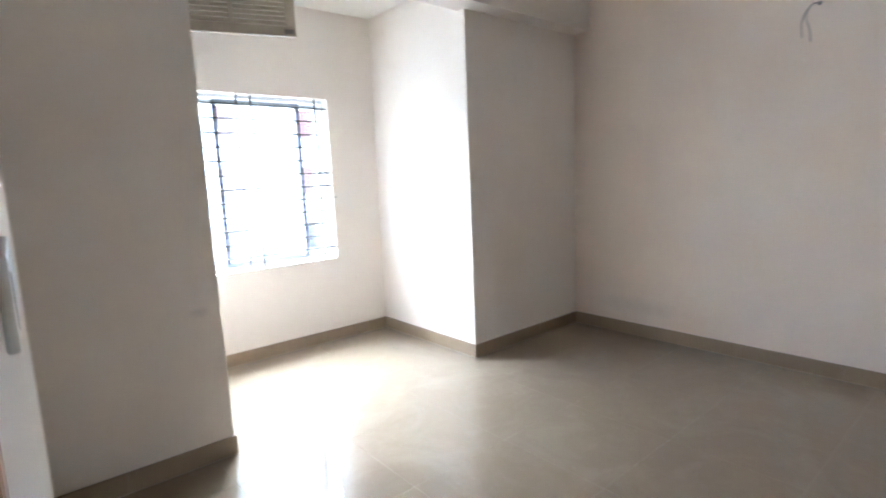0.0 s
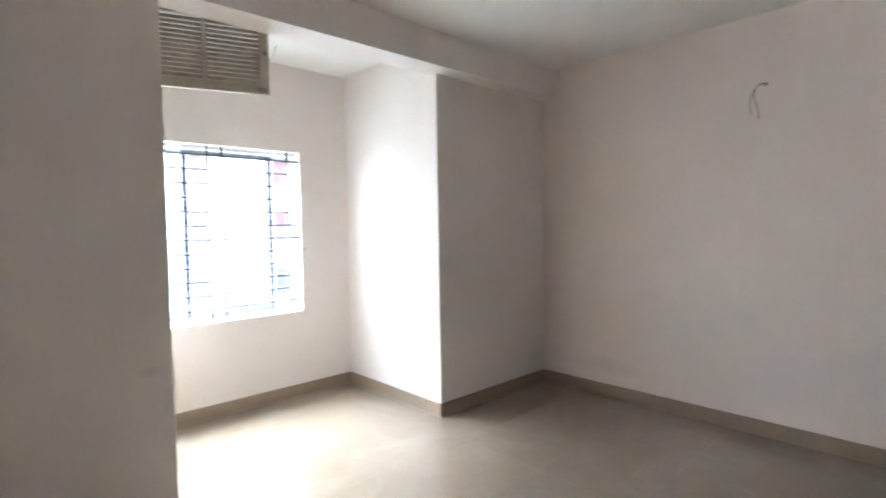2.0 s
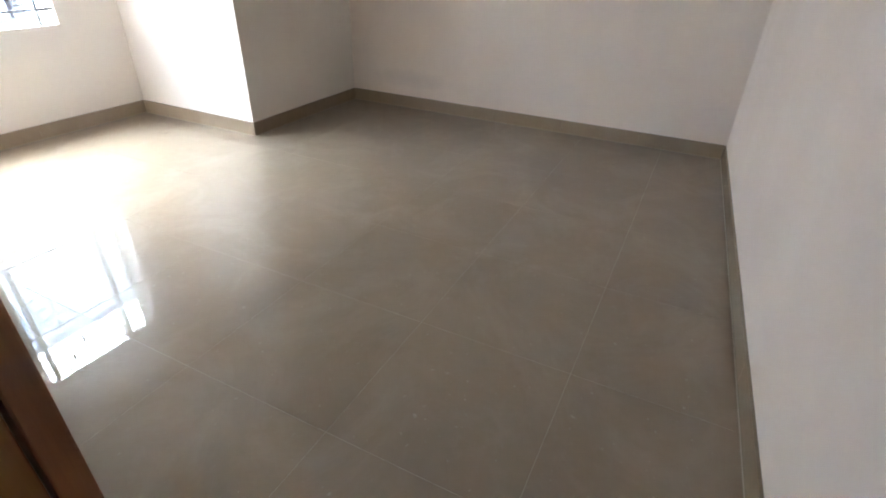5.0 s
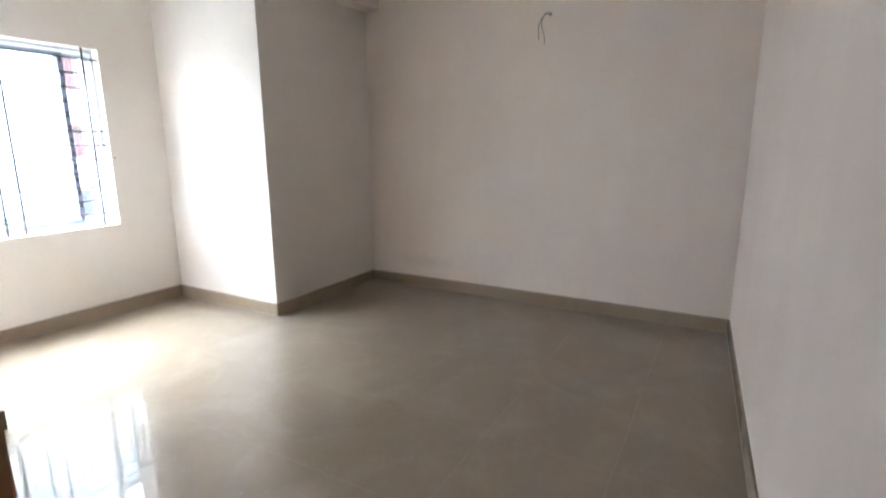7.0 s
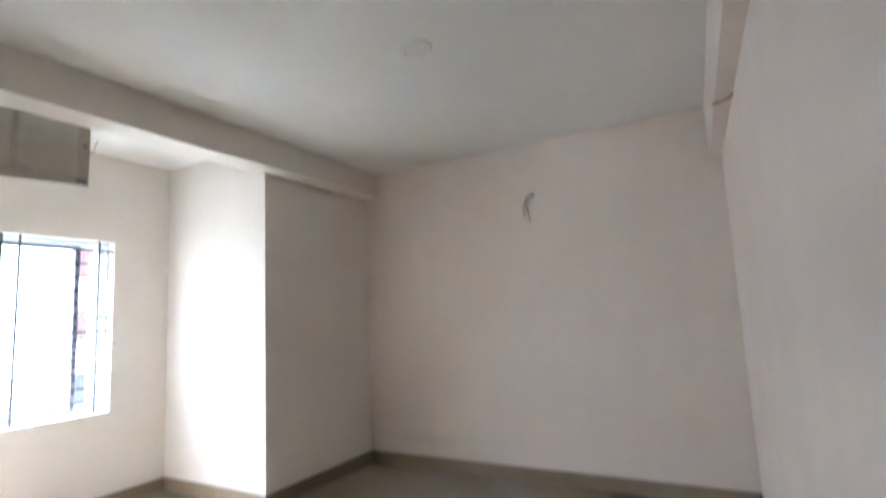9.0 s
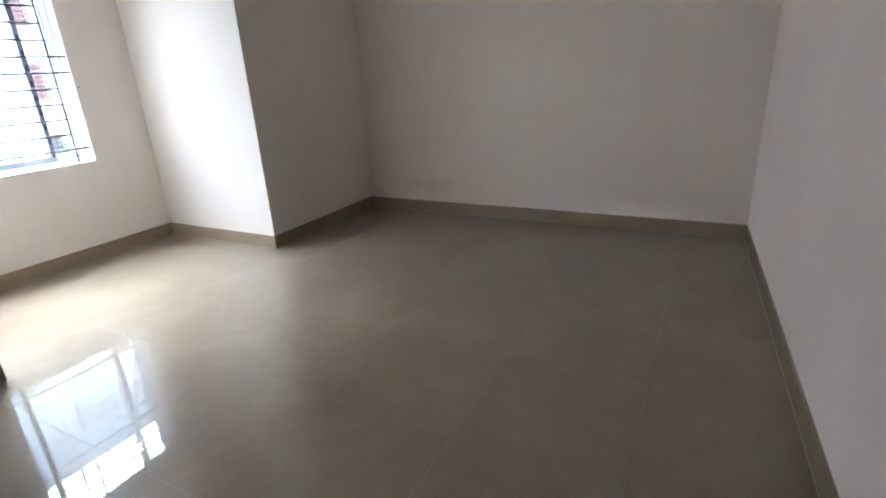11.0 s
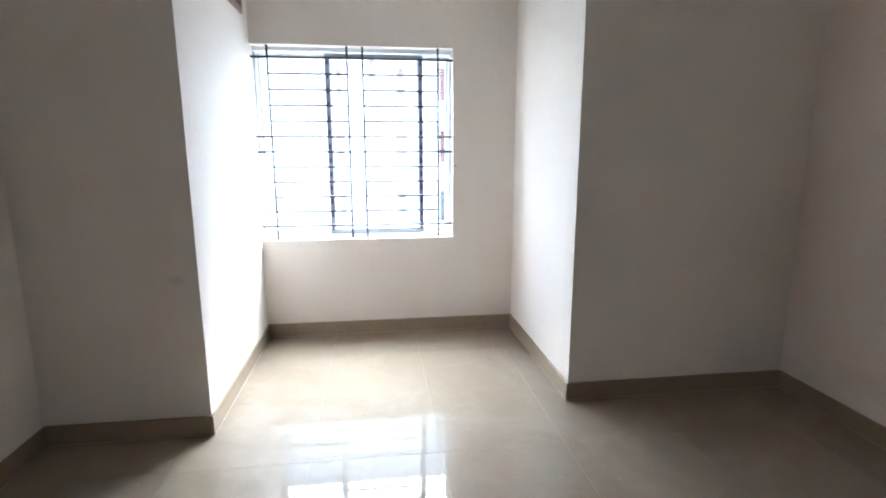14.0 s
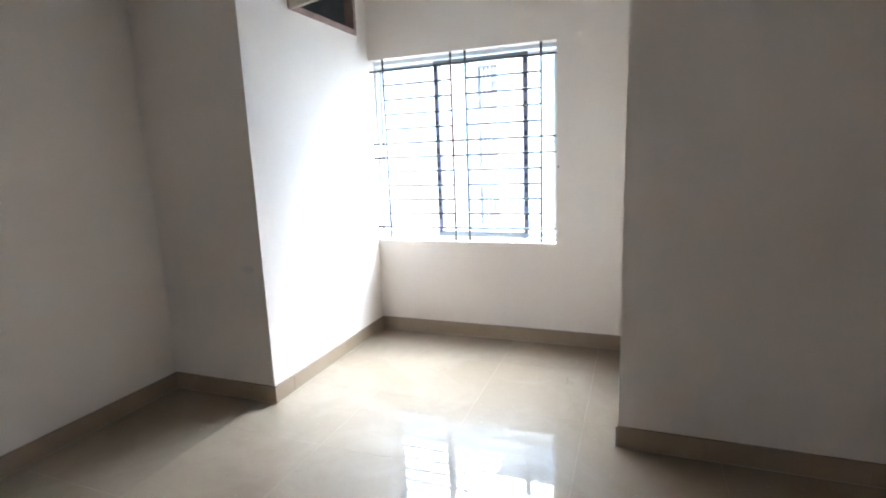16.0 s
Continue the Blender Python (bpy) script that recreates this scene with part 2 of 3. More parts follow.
def tube(name, points, radius, material):
    """A round cable through the points."""
    cu = bpy.data.curves.new(name, "CURVE")
    cu.dimensions, cu.bevel_depth, cu.bevel_resolution, cu.resolution_u = "3D", radius, 2, 8
    sp = cu.splines.new("NURBS")
    sp.points.add(len(points) - 1)
    for p, q in zip(sp.points, points):
        p.co = (*q, 1)
    sp.use_endpoint_u, sp.order_u = True, 3
    cu.materials.append(material)
    tmp = bpy.data.objects.new(name, cu)
    me = bpy.data.meshes.new_from_object(tmp)
    bpy.data.objects.remove(tmp)
    return me


# ---- plan, in metres ----
WEST, PIER_L, PIER_R, EAST = 0.478, 1.238, 3.115, 4.427
FRONT_L, FRONT_R, BACK, OUT = 3.012, 3.125, 4.372, 4.58
CEILING, BEAM_N, BEAM_S = 2.825, 2.585, 2.44
SILL, HEAD, WIN_R = 0.733, 2.103, 2.644
DOOR_Y0, DOOR_Y1, DOOR_H = -0.31, 0.565, 2.1
HALL_X, HALL_Y = -1.1, 1.6


def south(x):
    """The south wall's face, which runs a little askew."""
    return -0.108 - 0.049 * (4.427 - x)


# ---- large structure ----
REVEAL = DOOR_Y1 + 0.03
bm = add_prism(bmesh.new(), [(WEST - 0.125, DOOR_Y1), (WEST - 0.016, DOOR_Y1), (WEST, REVEAL), (WEST, FRONT_L), (WEST - 0.125, FRONT_L)], -0.1, DOOR_H)
add_box(bm, WEST - 0.125, WEST, DOOR_Y1, FRONT_L, DOOR_H, CEILING)
add_box(bm, WEST - 0.125, WEST, -0.6, DOOR_Y1, DOOR_H, CEILING)
structure("wall_west", bm, WHITE, "off-white painted plaster wall beside the door", "wall")

OPEN_Y0, OPEN_Y1, OPEN_Z0, OPEN_Z1 = 3.44, 4.21, 2.25, 2.70
bm = box(WEST - 0.125, PIER_L, FRONT_L, OUT, -0.1, CEILING)
side = next(f for f in bm.faces if f.normal.x > 0.9)
hole = bmesh.ops.inset_individual(bm, faces=[side], thickness=0.02)
for v, (y, z) in zip(sorted(side.verts, key=lambda v: (v.co.y, v.co.z)), itertools.product((OPEN_Y0, OPEN_Y1), (OPEN_Z0, OPEN_Z1))):
    v.co = (PIER_L, y, z)
inner = bmesh.ops.extrude_face_region(bm, geom=[side])
for v in inner["geom"]:
    if isinstance(v, bmesh.types.BMVert):
        v.co.x = 0.615
bmesh.ops.delete(bm, geom=[side], context="FACES_ONLY")
structure("wall_pier_west", bm, WHITE, "off-white plastered pier with a high loft opening", "wall")

bm = box(PIER_L, PIER_R, BACK, OUT, -0.1, SILL)
add_box(bm, PIER_L, PIER_R, BACK, OUT, HEAD, CEILING)
add_box(bm, WIN_R, PIER_R, BACK, OUT, SILL, HEAD)
structure("wall_north", bm, WHITE, "off-white plastered wall around the window", "wall")
structure("wall_pier_east", box(PIER_R, EAST + 0.17, FRONT_R, OUT, -0.1, CEILING), WHITE, "off-white plastered pier beside the window recess", "wall")
structure("wall_east", box(EAST, EAST + 0.17, -0.6, FRONT_R, -0.1, CEILING), PINK, "pale mauve painted plaster wall with faint streaks", "wall")
bm = add_prism(bmesh.new(), [(HALL_X - 0.2, south(HALL_X - 0.2) - 0.2), (EAST, south(EAST) - 0.2), (EAST, south(EAST)), (HALL_X - 0.2, south(HALL_X - 0.2))], -0.1, CEILING)
structure("wall_south", bm, PINK, "pale mauve painted plaster wall", "wall")
structure("wall_hall_west", box(HALL_X - 0.15, HALL_X, -0.39, HALL_Y, -0.1, CEILING), WHITE, "plain off-white wall of the hall outside", "wall")
structure("wall_hall_north", box(HALL_X - 0.15, WEST - 0.125, HALL_Y, HALL_Y + 0.15, -0.1, CEILING), WHITE, "plain off-white wall of the hall outside", "wall")
structure("ceiling", box(HALL_X - 0.2, EAST + 0.17, -0.7, OUT, CEILING, CEILING + 0.15), CEIL, "white distempered flat concrete ceiling", "ceiling")

bm = box(WEST, EAST, 2.97, FRONT_L, BEAM_N, CEILING)
add_box(bm, PIER_L, PIER_R, FRONT_L, 3.19, BEAM_N, CEILING)
add_box(bm, PIER_R, EAST, FRONT_L, FRONT_R, BEAM_N, CEILING)
structure("beam_north", bm, WHITE, "off-white plastered ceiling beam across the recess", "beam")


def beam_edge(x):
    return -0.028 - 0.047 * (4.41 - x)


bm = add_prism(bmesh.new(), [(WEST, south(WEST)), (EAST, south(EAST)), (EAST, beam_edge(EAST)), (WEST, beam_edge(WEST))], BEAM_S, CEILING)
structure("beam_south", bm, PINK, "pale mauve plastered ceiling beam along the wall", "beam")

# ---- window ----
window_1 = tagged(new("window_1"), "white aluminium sliding window with three panels", "window", kind="structure")
FY0, FY1 = 4.455, 4.54
part("window_sill", box(PIER_L, WIN_R, BACK - 0.004, FY0, SILL - 0.02, SILL + 0.006, bevel=0.003), WHITE, window_1)
for a in ((PIER_L, WIN_R, FY0, FY1, SILL + 0.006, SILL + 0.03), (PIER_L, WIN_R, FY0, FY1, HEAD - 0.028, HEAD),
          (PIER_L, PIER_L + 0.02, FY0, FY1, SILL + 0.03, HEAD - 0.035), (WIN_R - 0.02, WIN_R, FY0, FY1, SILL + 0.03, HEAD - 0.035)):
    part("window_frame", box(*a, bevel=0.003), ALU, window_1)
SX0, SX1 = 1.727, 2.434


def sash(x0, x1, y0, y1, stile_material, rail_material, w, stile_marks):
    z0, z1 = SILL + 0.03, HEAD - 0.035
    panel = part("sash", box(x0, x1, y0, y1, z0, z0 + 0.04, bevel=0.002), rail_material, window_1, "grey aluminium sliding sash" if stile_marks else "")
    part("top_rail", box(x0, x1, y0, y1, z1 - 0.035, z1, bevel=0.002), rail_material, panel)
    for x in (x0, x1 - w):
        part("stile", box(x, x + w, y0, y1, z0 + 0.04, z1 - 0.035, bevel=0.002), stile_material, panel)
        if stile_marks:
            # small raised dark rectangles, evenly spaced down the stile
            for k in range(13):
                z = z1 - 0.055 - k * 0.1
                bm = box(x + 0.010, x + 0.026, y0 - 0.003, y0 + 0.002, z - 0.019, z + 0.019, bevel=0.001)
                part("clip", bm, STILE_MARK, panel, "small dark rectangle on the stile")
    pane = part("pane", box(x0 + w, x1 - w, (y0 + y1) / 2 - 0.0025, (y0 + y1) / 2 + 0.0025, z0 + 0.04, z1 - 0.035), DUSTY if stile_marks else GLASS, panel, "dusty glass pane" if stile_marks else "clear glass pane")
    pane.visible_shadow = False


sash(SX0, SX1, 4.465, 4.487, STILE, RAIL, 0.036, True)
sash(PIER_L + 0.021, SX0 + 0.05, 4.502, 4.524, ALU, ALU, 0.02, False)
sash(SX1 - 0.05, WIN_R - 0.021, 4.502, 4.524, ALU, ALU, 0.02, False)

# ---- iron grille in the window ----
grille = thing("window_grille", "thin dark iron security grille across the window", "grille", (1.94, 4.395, SILL))
GV = (1.348, 1.891, 2.0, 2.537)
for x in GV:
    part("bar", add_rod(bmesh.new(), (x - 1.94, 0, 0.004), (x - 1.94, 0, HEAD - SILL), 0.0082), IRON, grille, smooth=True)
for k in range(12):
    z = 2.022 - 0.1075 * k - SILL
    spans = ((PIER_L, WIN_R),) if k in (0, 5, 6, 11) else ((GV[0], GV[1]), (GV[2], GV[3]))
    for a, b in spans:
        part("bar", add_rod(bmesh.new(), (a - 1.94, -0.006, z), (b - 1.94, -0.006, z), 0.0076), IRON, grille, smooth=True)
    for x in GV:
        bm = bmesh.new()
        bmesh.ops.create_icosphere(bm, subdivisions=1, radius=0.011, matrix=Matrix.Translation((x - 1.94, -0.003, z)))
        part("weld", bm, IRON, grille)

# ---- door frame ----
door_1 = tagged(new("door_1"), "open doorway with a varnished brown wooden frame", "door", kind="structure")
for y0, y1, s in ((0.545, DOOR_Y1, 1), (DOOR_Y0, -0.25, -1)):
    jamb = part("jamb", box(0.452, 0.481, y0, y1, 0, DOOR_H, bevel=0.003), WOOD, door_1)
    r0, r1 = (y0 + 0.014, y1) if s > 0 else (y0, y1 - 0.014)
    part("rebate", box(0.345, 0.4515, r0, r1, 0, DOOR_H, bevel=0.002), WOOD_LIGHT, jamb, "lighter orange-brown rebate")
part("head", box(0.345, 0.484, -0.25, 0.545, DOOR_H - 0.06, DOOR_H, bevel=0.003), WOOD, door_1)

# ---- loft opening and its louvred shutter ----
hatch = tagged(new("loft_opening"), "faded reddish wooden frame around a dark loft opening", "opening", kind="structure")
for a in ((OPEN_Y0, OPEN_Y1, OPEN_Z0, OPEN_Z0 + 0.035), (OPEN_Y0, OPEN_Y1, OPEN_Z1 - 0.035, OPEN_Z1),
          (OPEN_Y0, OPEN_Y0 + 0.035, OPEN_Z0 + 0.035, OPEN_Z1 - 0.035), (OPEN_Y1 - 0.035, OPEN_Y1, OPEN_Z0 + 0.035, OPEN_Z1 - 0.035)):
    part("frame", box(PIER_L - 0.06, PIER_L + 0.012, *a, bevel=0.003), FRAMEWOOD, hatch)
# dark lining sheets: the darkness inside the loft is put into their colour
bm = box(0.622, 0.63, OPEN_Y0 + 0.004, OPEN_Y1 - 0.004, OPEN_Z0 + 0.004, OPEN_Z1 - 0.004)
add_box(bm, 0.63, PIER_L - 0.062, OPEN_Y0 + 0.002, OPEN_Y0 + 0.01, OPEN_Z0 + 0.004, OPEN_Z1 - 0.004)
add_box(bm, 0.63, PIER_L - 0.062, OPEN_Y1 - 0.01, OPEN_Y1 - 0.002, OPEN_Z0 + 0.004, OPEN_Z1 - 0.004)
add_box(bm, 0.63, PIER_L - 0.062, OPEN_Y0 + 0.01, OPEN_Y1 - 0.01, OPEN_Z0 + 0.002, OPEN_Z0 + 0.01)
add_box(bm, 0.63, PIER_L - 0.062, OPEN_Y0 + 0.01, OPEN_Y1 - 0.01, OPEN_Z1 - 0.01, OPEN_Z1 - 0.002)
part("lining", bm, NICHE, hatch, "dark grey lining painted as the loft's shade")

shutter = thing("louvred_shutter", "open dusty grey wooden louvred shutter hinged beside the loft opening", "shutter", (PIER_L + 0.012, 3.44, OPEN_Z0))
shutter.rotation_euler = (0, 0, radians(-17.4))
SW, SH = 0.66, 0.45
for a in ((0, SW, 0, 0.028, 0, 0.055), (0, SW, 0, 0.028, SH - 0.04, SH), (0, 0.05, 0, 0.028, 0.055, SH - 0.04), (SW - 0.055, SW, 0, 0.028, 0.055, SH - 0.04),
          (0.30, 0.325, -0.003, 0.028, 0.055, SH - 0.04)):
    part("frame", box(*a, bevel=0.002), LOUVRE, shutter)
for a, b in ((0.05, 0.30), (0.325, SW - 0.055)):
    for k in range(13):
        z = 0.072 + k * 0.0262
        bm = box(a, b, -0.0165, 0.0165, -0.003, 0.003, bevel=0.001)
        bmesh.ops.transform(bm, verts=bm.verts, matrix=Matrix.Translation((0, 0.014, z)) @ Matrix.Rotation(radians(50), 4, "X"))
        part("slat", bm, LOUVRE, shutter)
part("latch", box(SW - 0.065, SW - 0.012, -0.006, 0, 0.012, 0.038, bevel=0.002), WIRE, shutter, "tarnished metal latch")
bm = bmesh.new()
bmesh.ops.create_uvsphere(bm, u_segments=12, v_segments=8, radius=0.013, matrix=Matrix.Translation((SW - 0.025, -0.008, 0.24)))
part("knob", bm, WIRE, shutter, "small dark knob", smooth=True)
tie = new("wire", tube("wire", [(SW - 0.012, 0.008, 0.2), (SW + 0.02, 0.0, 0.21), (SW + 0.03, 0.01, 0.26), (SW + 0.045, 0.02, 0.30)], 0.002, WIRE))
tie.parent = shutter

# ---- small fittings ----
board = thing("switch_plate", "ivory plastic switch plate on the wall beside the door", "switch", (WEST, 0.925, 1.32))
part("plate", box(0, 0.0085, -0.115, 0.115, -0.036, 0.037, bevel=0.003), PLASTIC, board)
for k in range(7):
    y = -0.084 + k * 0.028
    part("rocker", box(0.0075, 0.0098, y - 0.0125, y + 0.0125, -0.022, 0.023, bevel=0.0015), PLASTIC, board)

cover = thing("ceiling_cover", "round pale grey cover plate over a ceiling outlet", "cover plate", (2.52, 1.30, CEILING))
bm = bmesh.new()
bmesh.ops.create_cone(bm, cap_ends=True, segments=48, radius1=0.088, radius2=0.094, depth=0.006, matrix=Matrix.Translation((0, 0, -0.005)))
part("disc", bm, PLATE, cover)
bm = bmesh.new()
bmesh.ops.create_cone(bm, cap_ends=True, segments=32, radius1=0.075, radius2=0.075, depth=0.004, matrix=Matrix.Translation((0, 0, -0.001)))
part("box_rim", bm, WIRE, cover)
for y in (-0.06, 0.06):
    bm = bmesh.new()
    bmesh.ops.create_uvsphere(bm, u_segments=10, v_segments=6, radius=0.004, matrix=Matrix.Translation((0, y, -0.012)))
    part("screw", bm, WIRE, cover)

outlet = thing("wall_wires", "loose grey wires hanging out of a hole in the mauve wall", "wires", (EAST, 1.33, 2.36))
part("hole_rim", add_rod(bmesh.new(), (0.004, 0, 0), (-0.003, 0, 0), 0.012, 16), WIRE, outlet)
for pts in ([(0, 0, 0), (-0.03, 0.015, 0.012), (-0.05, 0.05, -0.03), (-0.04, 0.06, -0.09), (-0.03, 0.035, -0.15), (-0.03, 0.03, -0.225)],
            [(0, 0, 0), (-0.03, 0.02, 0.008), (-0.05, 0.06, -0.04), (-0.045, 0.085, -0.11), (-0.035, 0.075, -0.19)]):
    w = new("wire", tube("wire", pts, 0.0028, WIRE))
    w.parent = outlet

nail = thing("nail", "small rusty nail in the wall beside the window", "nail", (2.66, BACK, 1.27))
part("shank", add_rod(bmesh.new(), (0, 0.004, 0), (0, -0.018, 0.004), 0.0022), IRON, nail)
part("nail_head", add_rod(bmesh.new(), (0, -0.017, 0.0038), (0, -0.0195, 0.0043), 0.005, 10), IRON, nail)
lead = tagged(new("beam_cable", tube("beam_cable", [(3.30, -0.075, 2.445), (3.28, -0.09, 2.432), (3.24, -0.12, 2.42), (3.20, -0.16, 2.43), (3.17, -0.18, 2.436)], 0.004, BROWNWIRE)),
              "short faded brown cable crossing under the ceiling beam", "cable")
twist = new("strand", tube("strand", [(3.33, -0.07, 2.442), (3.27, -0.10, 2.425), (3.23, -0.14, 2.424), (3.21, -0.17, 2.43), (3.19, -0.178, 2.437)], 0.003, BROWNWIRE))
twist.parent = lead
drop = tagged(new("ceiling_cable", tube("ceiling_cable", [(1.00, 1.92, 2.826), (1.03, 1.93, 2.80), (1.08, 1.945, 2.79), (1.15, 1.965, 2.795)], 0.004, CABLE)),
              "short black cable end poking out of the ceiling", "cable")

# ---- outside ----
structure("ground", box(-600, 600, 4.7, 900, -9.0, -8.65), GROUND, "dusty ground between the apartment blocks", "ground")


EARTH = -8.65


def storey_wall(block, x0, x1, face, columns, floors, top):
    """A wall that faces south, pierced storey by storey; columns: (x0, x1, sill, head) above each floor."""
    bm = bmesh.new()
    x = x0
    for a, b, sill, head in sorted(columns):
        add_box(bm, x, a, face, face + 0.3, EARTH, top)
        z = EARTH
        for f in floors:
            add_box(bm, a, b, face, face + 0.3, z, f + sill)
            z = f + head
        add_box(bm, a, b, face, face + 0.3, z, top)
        x = b
    add_box(bm, x, x1, face, face + 0.3, EARTH, top)
    return part("wall", bm, FACADE, block)


def grilled_window(block, a, b, z0, z1, face, rail, slats):
    """A shaded window behind a slatted iron grille."""
    win = part("window", box(a, b, face + 0.24, face + 0.28, z0, z1), DARKBAY, block, "shaded window behind a slatted grille")
    for fx in (a, b - 0.04):
        part("frame", box(fx, fx + 0.04, face + 0.16, face + 0.22, z0, z1), FACADE, win)
    step = (z1 - z0) / slats
    for k in range(slats):
        part("slat", box(a - 0.03, b + 0.03, face - 0.05, face - 0.01, z0 + (k + 0.2) * step, z0 + (k + 0.72) * step), rail, win)
    part("sunshade", box(a - 0.2, b + 0.2, face - 0.3, face - 0.002, z1 + 0.12, z1 + 0.19), FACADE, win)


def recessed_balcony(block, a, b, z0, face):
    """A balcony in the wall: glazed door with curtains, red parapet, louvred vent, painted band of shade."""
    z1 = z0 + 1.96
    bay = part("balcony", box(a - 0.05, b + 0.05, face + 1.0, face + 1.06, z0 - 0.1, z1 + 0.1), DARKBAY, block, "shaded recessed balcony with a red parapet")
    part("floor_slab", box(a, b, face + 0.302, face + 0.998, z0 - 0.2, z0), FACADE, bay)
    for fx in (a + 0.02, a + 0.24, a + 0.44):
        part("frame", box(fx, fx + 0.06, face + 0.8, face + 0.88, z0, z1), FACADE, bay)
    for fx in (a + 0.09, a + 0.31):
        part("curtain", box(fx, fx + 0.13, face + 0.84, face + 0.87, z0 + 0.05, z1 - 0.1), CURTAIN_AND_SHADE, bay)
    for k in range(6):
        z = z1 - 0.12 - 0.11 * k
        part("louvre", box(a + 0.54, b - 0.06, face + 0.72, face + 0.76, z, z + 0.06), CURTAIN_AND_SHADE, bay)
    part("parapet", box(a + 0.52, b, face + 0.06, face + 0.14, z0, z0 + 0.72), REDRAIL, bay, "oxide red parapet panel")
    part("handrail", box(a, b, face + 0.05, face + 0.10, z0 + 0.86, z0 + 0.90), GREYRAIL, bay)
    # the sunshade's shade on the wall, put on as a thin grey strip
    part("shade_band", box(a - 0.02, b + 0.04, face - 0.02, face - 0.002, z1 + 0.2, z1 + 0.5), CURTAIN_AND_SHADE, bay, "grey band painted as the shade under the sunshade")
    part("sunshade", box(a - 0.1, b + 0.15, face - 0.35, face - 0.022, z1 + 0.5, z1 + 0.58), FACADE, bay)


def apartment_building():
    block = thing("apartment_building", "white painted apartment building with red grilles and balconies outside the window", "building")
    # the wing that stands forward
    face, pitch, top = 23.0, 2.6, 12.2
    floors = [-7.9 + pitch * k for k in range(7)]
    columns = [(0.5, 0.76, 1.06, 2.34), (3.02, 3.4, 1.06, 2.34), (4.86, 5.22, 1.0, 2.36), (7.4, 8.1, 1.0, 2.3), (11.0, 11.7, 1.0, 2.3)]
    storey_wall(block, -2.6, 16.0, face, columns, floors, top)
    for i, (a, b, sill, head) in enumerate(columns):
        for k, f in enumerate(floors):
            rail = GREYRAIL if k < 3 else REDRAIL
            grilled_window(block, a, b, f + sill, f + head, face, rail, 10 if i < 3 else 8)
    part("core", box(-2.6, 16.0, face + 0.302, face + 10, EARTH, top), DARKBAY, block)
    # unseen grey storey, added so the polished floor mirrors a dimmer band
    added_top = part("added_top", box(-2.75, 16.15, face - 0.15, face + 10, top, 13.9), BAND_GREY, block, "added grey top storey for the dim band in the floor reflection")
    part("parapet", box(-2.85, 16.25, face - 0.25, face + 10, 13.9, 14.2), BAND_GREY, added_top)
    for z in (2.7, -0.25, -3.2):
        panel = part("balcony_panel", box(1.75, 2.95, face - 0.5, face - 0.002, z - 0.95, z, bevel=0.02), SALMON, block, "salmon painted balcony parapet")
        part("coping", box(1.7, 3.0, face - 0.55, face + 0.0, z, z + 0.06), FACADE, panel)
    vent = part("vent_grille", box(1.86, 2.12, face - 0.03, face - 0.002, 4.2, 5.3), DARKBAY, block, "red slatted vent grille")
    for k in range(9):
        part("slat", box(1.85, 2.13, face - 0.07, face - 0.032, 4.22 + k * 0.12, 4.29 + k * 0.12), REDRAIL, vent)
    # the balcony wing, set back beside it
    face, pitch, top = 25.0, 2.84, 13.2
    floors = [0.75 + pitch * k for k in range(-3, 4)]
    storey_wall(block, -16.0, -2.6, face, [(-4.16, -3.1, 0.0, 1.96)], floors, top)
    for f in floors:
        recessed_balcony(block, -4.16, -3.1, f, face)
        part("pilaster", box(-5.52, -4.88, face - 0.18, face - 0.002, f + 0.12, f + 2.5), ORANGE, block, "orange painted pilaster")
        part("pipe", add_rod(bmesh.new(), (-4.55, face - 0.08, f), (-4.55, face - 0.08, f + pitch), 0.05), CURTAIN_AND_SHADE, block)
        part("window", box(-7.75, -6.95, face - 0.03, face - 0.002, f + 0.95, f + 2.0), SALMON, block, "window with a salmon painted surround")
    part("mint_panel", box(-4.86, -4.62, face - 0.1, face - 0.002, 0.9, 3.1), MINT, block, "pale mint painted panel")
    part("core", box(-16.0, -2.6, face + 1.1, face + 9, EARTH, top), DARKBAY, block)
    part("slab", box(-16.0, -2.6, face + 0.302, face + 1.1, top - 0.2, top), FACADE, block)
    roof = part("roof", box(-16.2, -2.6, face - 0.2, face + 9, top, top + 0.25), FACADE, block)
    part("parapet", box(-16.2, -2.86, face - 0.2, face, top + 0.25, top + 1.2), BAND_GREY, roof)


apartment_building()

tree = thing("tree", "leafy green tree standing between the apartment buildings", "tree", (8.6, 21.5, EARTH))
bm = bmesh.new()
bmesh.ops.create_cone(bm, cap_ends=True, segments=10, radius1=0.2, radius2=0.09, depth=5.6, matrix=Matrix.Translation((0, 0, 2.8)))
for k in range(6):
    a = k * 1.05
    add_rod(bm, (0, 0, 4.3 + 0.2 * k), (1.1 * math.cos(a), 1.1 * math.sin(a), 5.8 + 0.22 * k), 0.045, 6)
part("trunk", bm, BARK, tree)
bm = bmesh.new()
rng = random.Random(7)
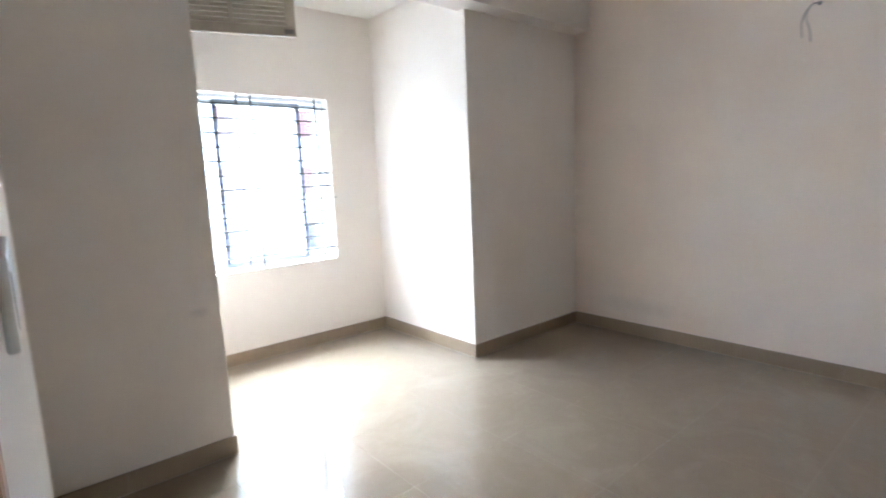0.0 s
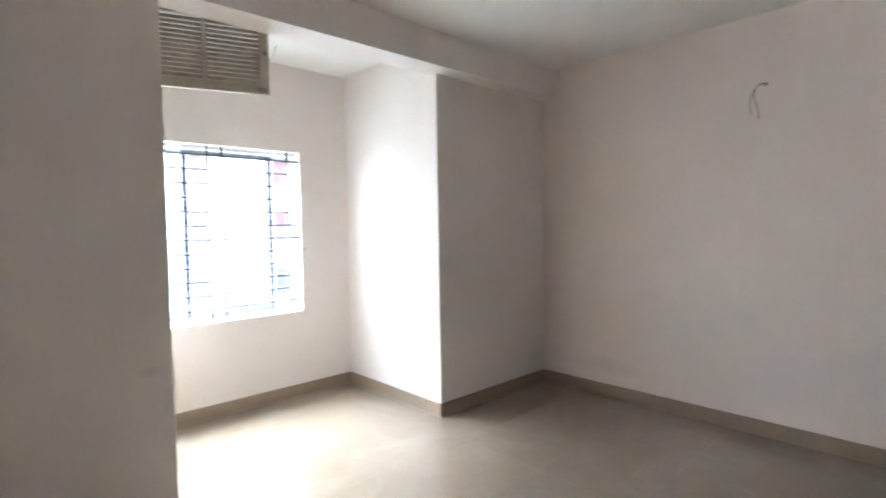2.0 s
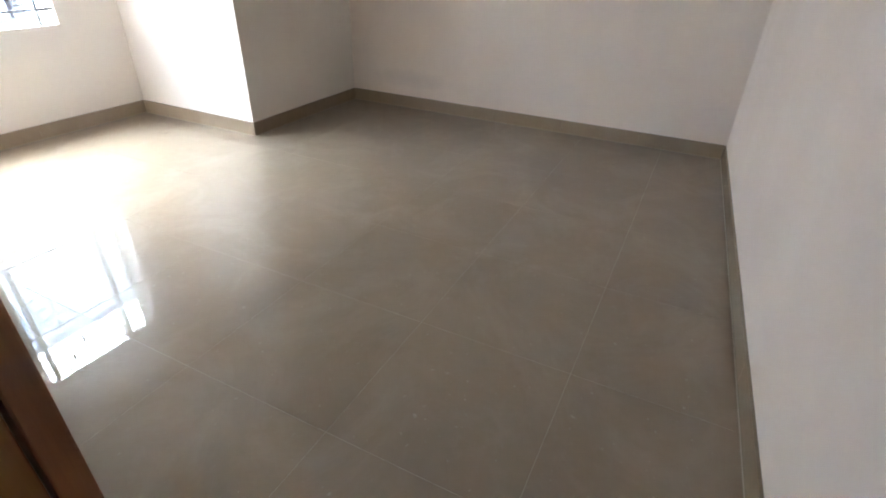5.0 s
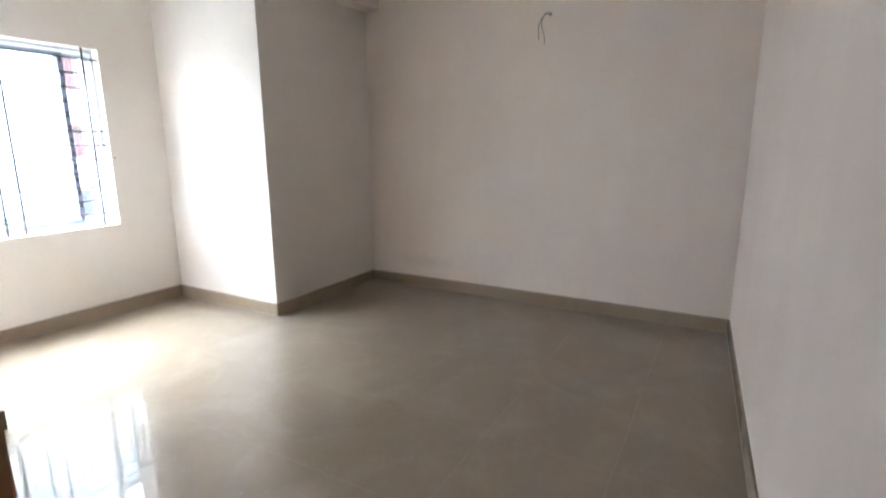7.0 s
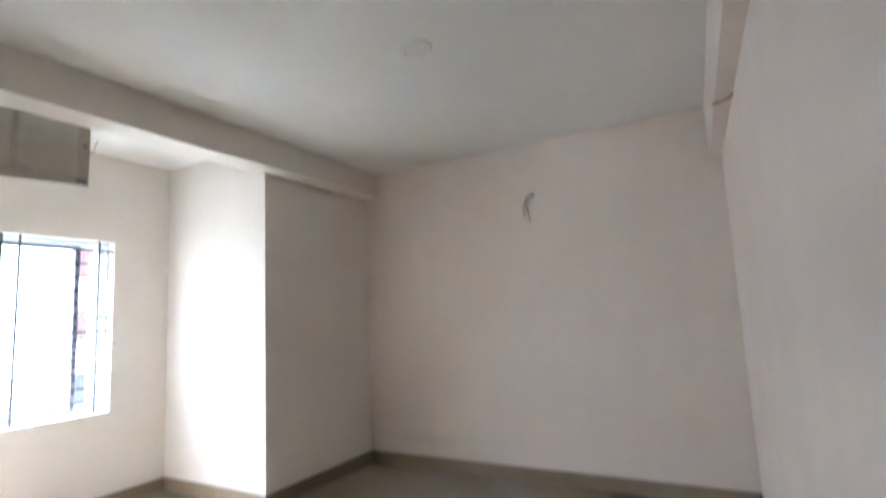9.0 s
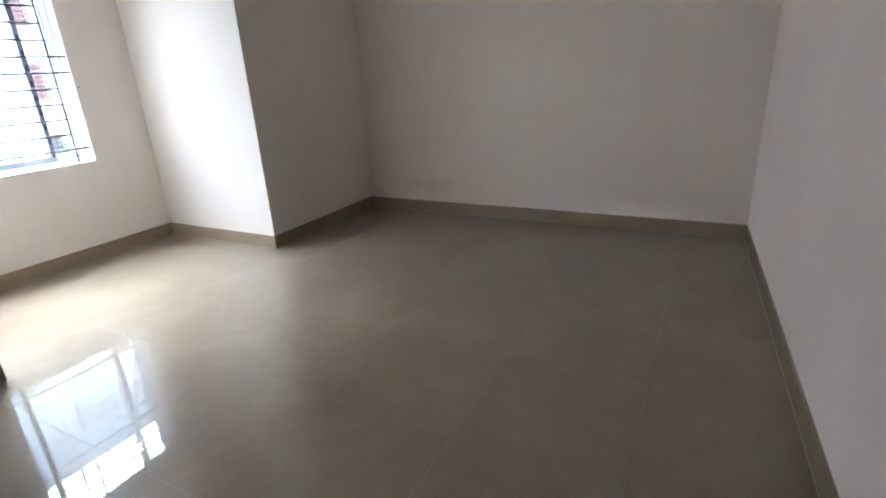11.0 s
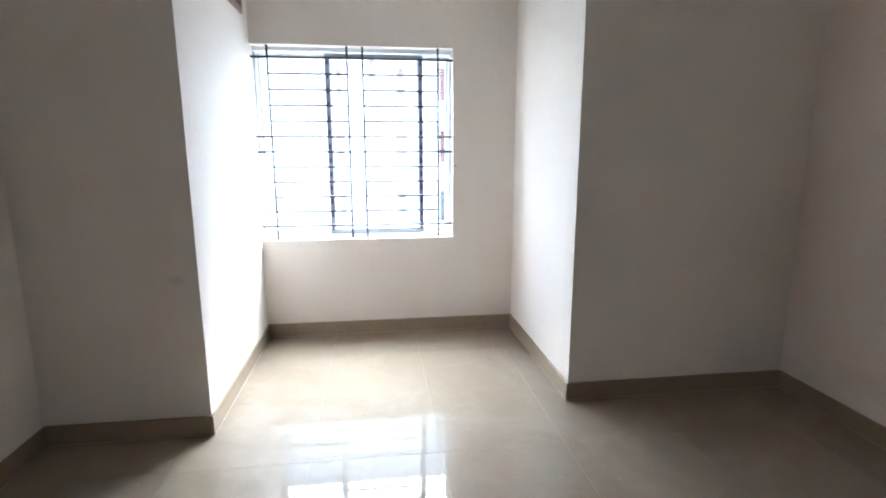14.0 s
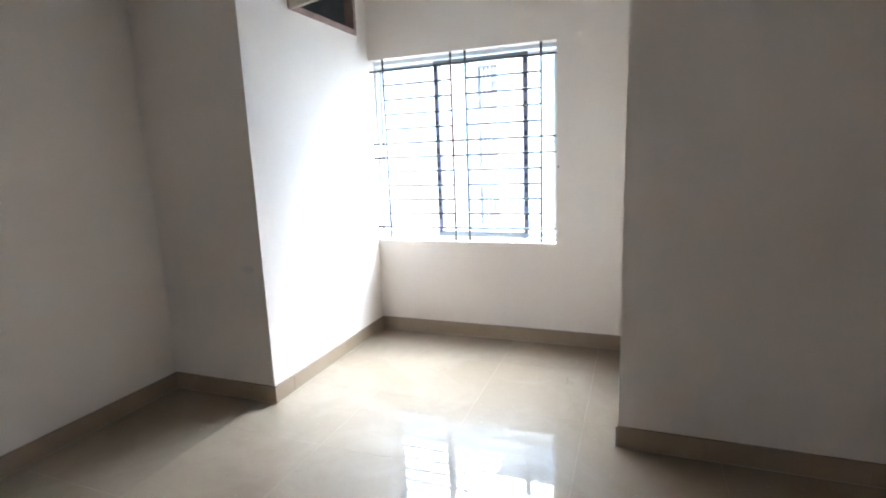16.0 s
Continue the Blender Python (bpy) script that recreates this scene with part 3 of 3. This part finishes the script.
for k in range(26):
    a, r = rng.uniform(0, 6.28), rng.uniform(0.1, 1.3)
    c = Vector((r * math.cos(a), r * math.sin(a), rng.uniform(5.3, 7.3)))
    for n in range(34):
        p = c + Vector((rng.gauss(0, 0.24), rng.gauss(0, 0.24), rng.gauss(0, 0.17)))
        m = Matrix.LocRotScale(p, Euler((rng.uniform(0, 3), rng.uniform(0, 3), rng.uniform(0, 6))), (0.07, 0.12, 1))
        bm.faces.new([bm.verts.new(m @ Vector(q)) for q in ((-1, 0, 0), (0, -1, 0), (1, 0, 0), (0, 1, 0))])
part("crown", bm, GREENLEAF, tree)

# ---- skirting and floor tiles ----
structure("floor", box(HALL_X - 0.1, EAST + 0.1, -0.75, OUT, -0.12, -0.0008), GROUT, "polished beige vitrified tile floor with thin pale joints", "floor")
floor = bpy.data.objects["floor"]
T = 0.6
bm = box(-T / 2 + 0.0006, T / 2 - 0.0006, -T / 2 + 0.0006, T / 2 - 0.0006, -0.0095, 0.0, bevel=0.0)
top = [e for e in bm.edges if all(v.co.z > -0.001 for v in e.verts)]
bmesh.ops.bevel(bm, geom=top, offset=0.0004, segments=1, affect="EDGES")
tile_mesh = mesh_of("floor_tile", bm, TILE)
for i in range(-4, 6):
    for j in range(-2, 8):
        x, y = 1.145 + T * (i + 0.5), 0.308 + T * (j + 0.5)
        if x - T / 2 < EAST and x + T / 2 > HALL_X and y + T / 2 > -0.45 and y - T / 2 < BACK and not (x + T / 2 < 0.36 and y - T / 2 > HALL_Y):
            ob = new("floor_tile", tile_mesh)
            ob.location, ob.parent = (x, y, 0), floor

drip = thing("dried_drip", "small dried grey cement drip on the tiled floor", "stain", (2.797, 3.76, 0))
DRIP = plain("dried_cement", (0.16, 0.14, 0.12), 0.9, bump=0.3)
for k, (dx, dy, r) in enumerate(((0, 0.04, 0.007), (0.004, 0.02, 0.005), (0.008, -0.01, 0.008), (0.006, -0.035, 0.005), (0.035, -0.02, 0.004))):
    bm = bmesh.new()
    bmesh.ops.create_icosphere(bm, subdivisions=2, radius=1.0, matrix=Matrix.LocRotScale((dx, dy, 0.0), None, (r * 0.6, r * 1.6, 0.0015)))
    part("spot", bm, DRIP, drip, smooth=True)

SK_H, SK_T = 0.10, 0.012


def skirting(a, b, offset=0.0):
    """Skirting tiles from a to b along a wall's face; the room lies to the left of that line."""
    a, b = Vector((*a, 0)), Vector((*b, 0))
    along = (b - a).normalized()
    turn = math.atan2(along.y, along.x)
    base = tagged(new("baseboard"), "beige ceramic skirting tiles along the wall", "skirting", kind="structure")
    base.matrix_world = Matrix.Translation(a) @ Matrix.Rotation(turn, 4, "Z")
    length, s = (b - a).length, -offset
    while s < length - 0.001:
        p, q = max(s, 0), min(s + T, length)
        if q - p > 0.004:
            part("skirting_tile", box(p + 0.0008, q - 0.0008, 0.0005, SK_T, 0.001, SK_H, bevel=0.0012), SKIRT, base)
        s += T
    part("grout", box(0, length, 0.0004, SK_T - 0.002, 0.0, SK_H - 0.004), GROUT, base)
    part("joint", box(0, length, SK_T - 0.001, SK_T + 0.003, -0.001, 0.0016), GROUT, base, "pale grout line at the floor")


skirting((WEST, FRONT_L), (WEST, REVEAL), 0.2)
skirting((PIER_L + SK_T, FRONT_L), (WEST, FRONT_L), 0.1)
skirting((PIER_L, BACK), (PIER_L, FRONT_L - SK_T), 0.0)
skirting((PIER_R, BACK), (PIER_L, BACK), 0.35)
skirting((PIER_R, FRONT_R - SK_T), (PIER_R, BACK), 0.0)
skirting((EAST, FRONT_R), (PIER_R - SK_T, FRONT_R), 0.25)
skirting((EAST, south(EAST)), (EAST, FRONT_R), 0.0)
skirting((WEST, south(WEST)), (EAST, south(EAST)), 0.3)
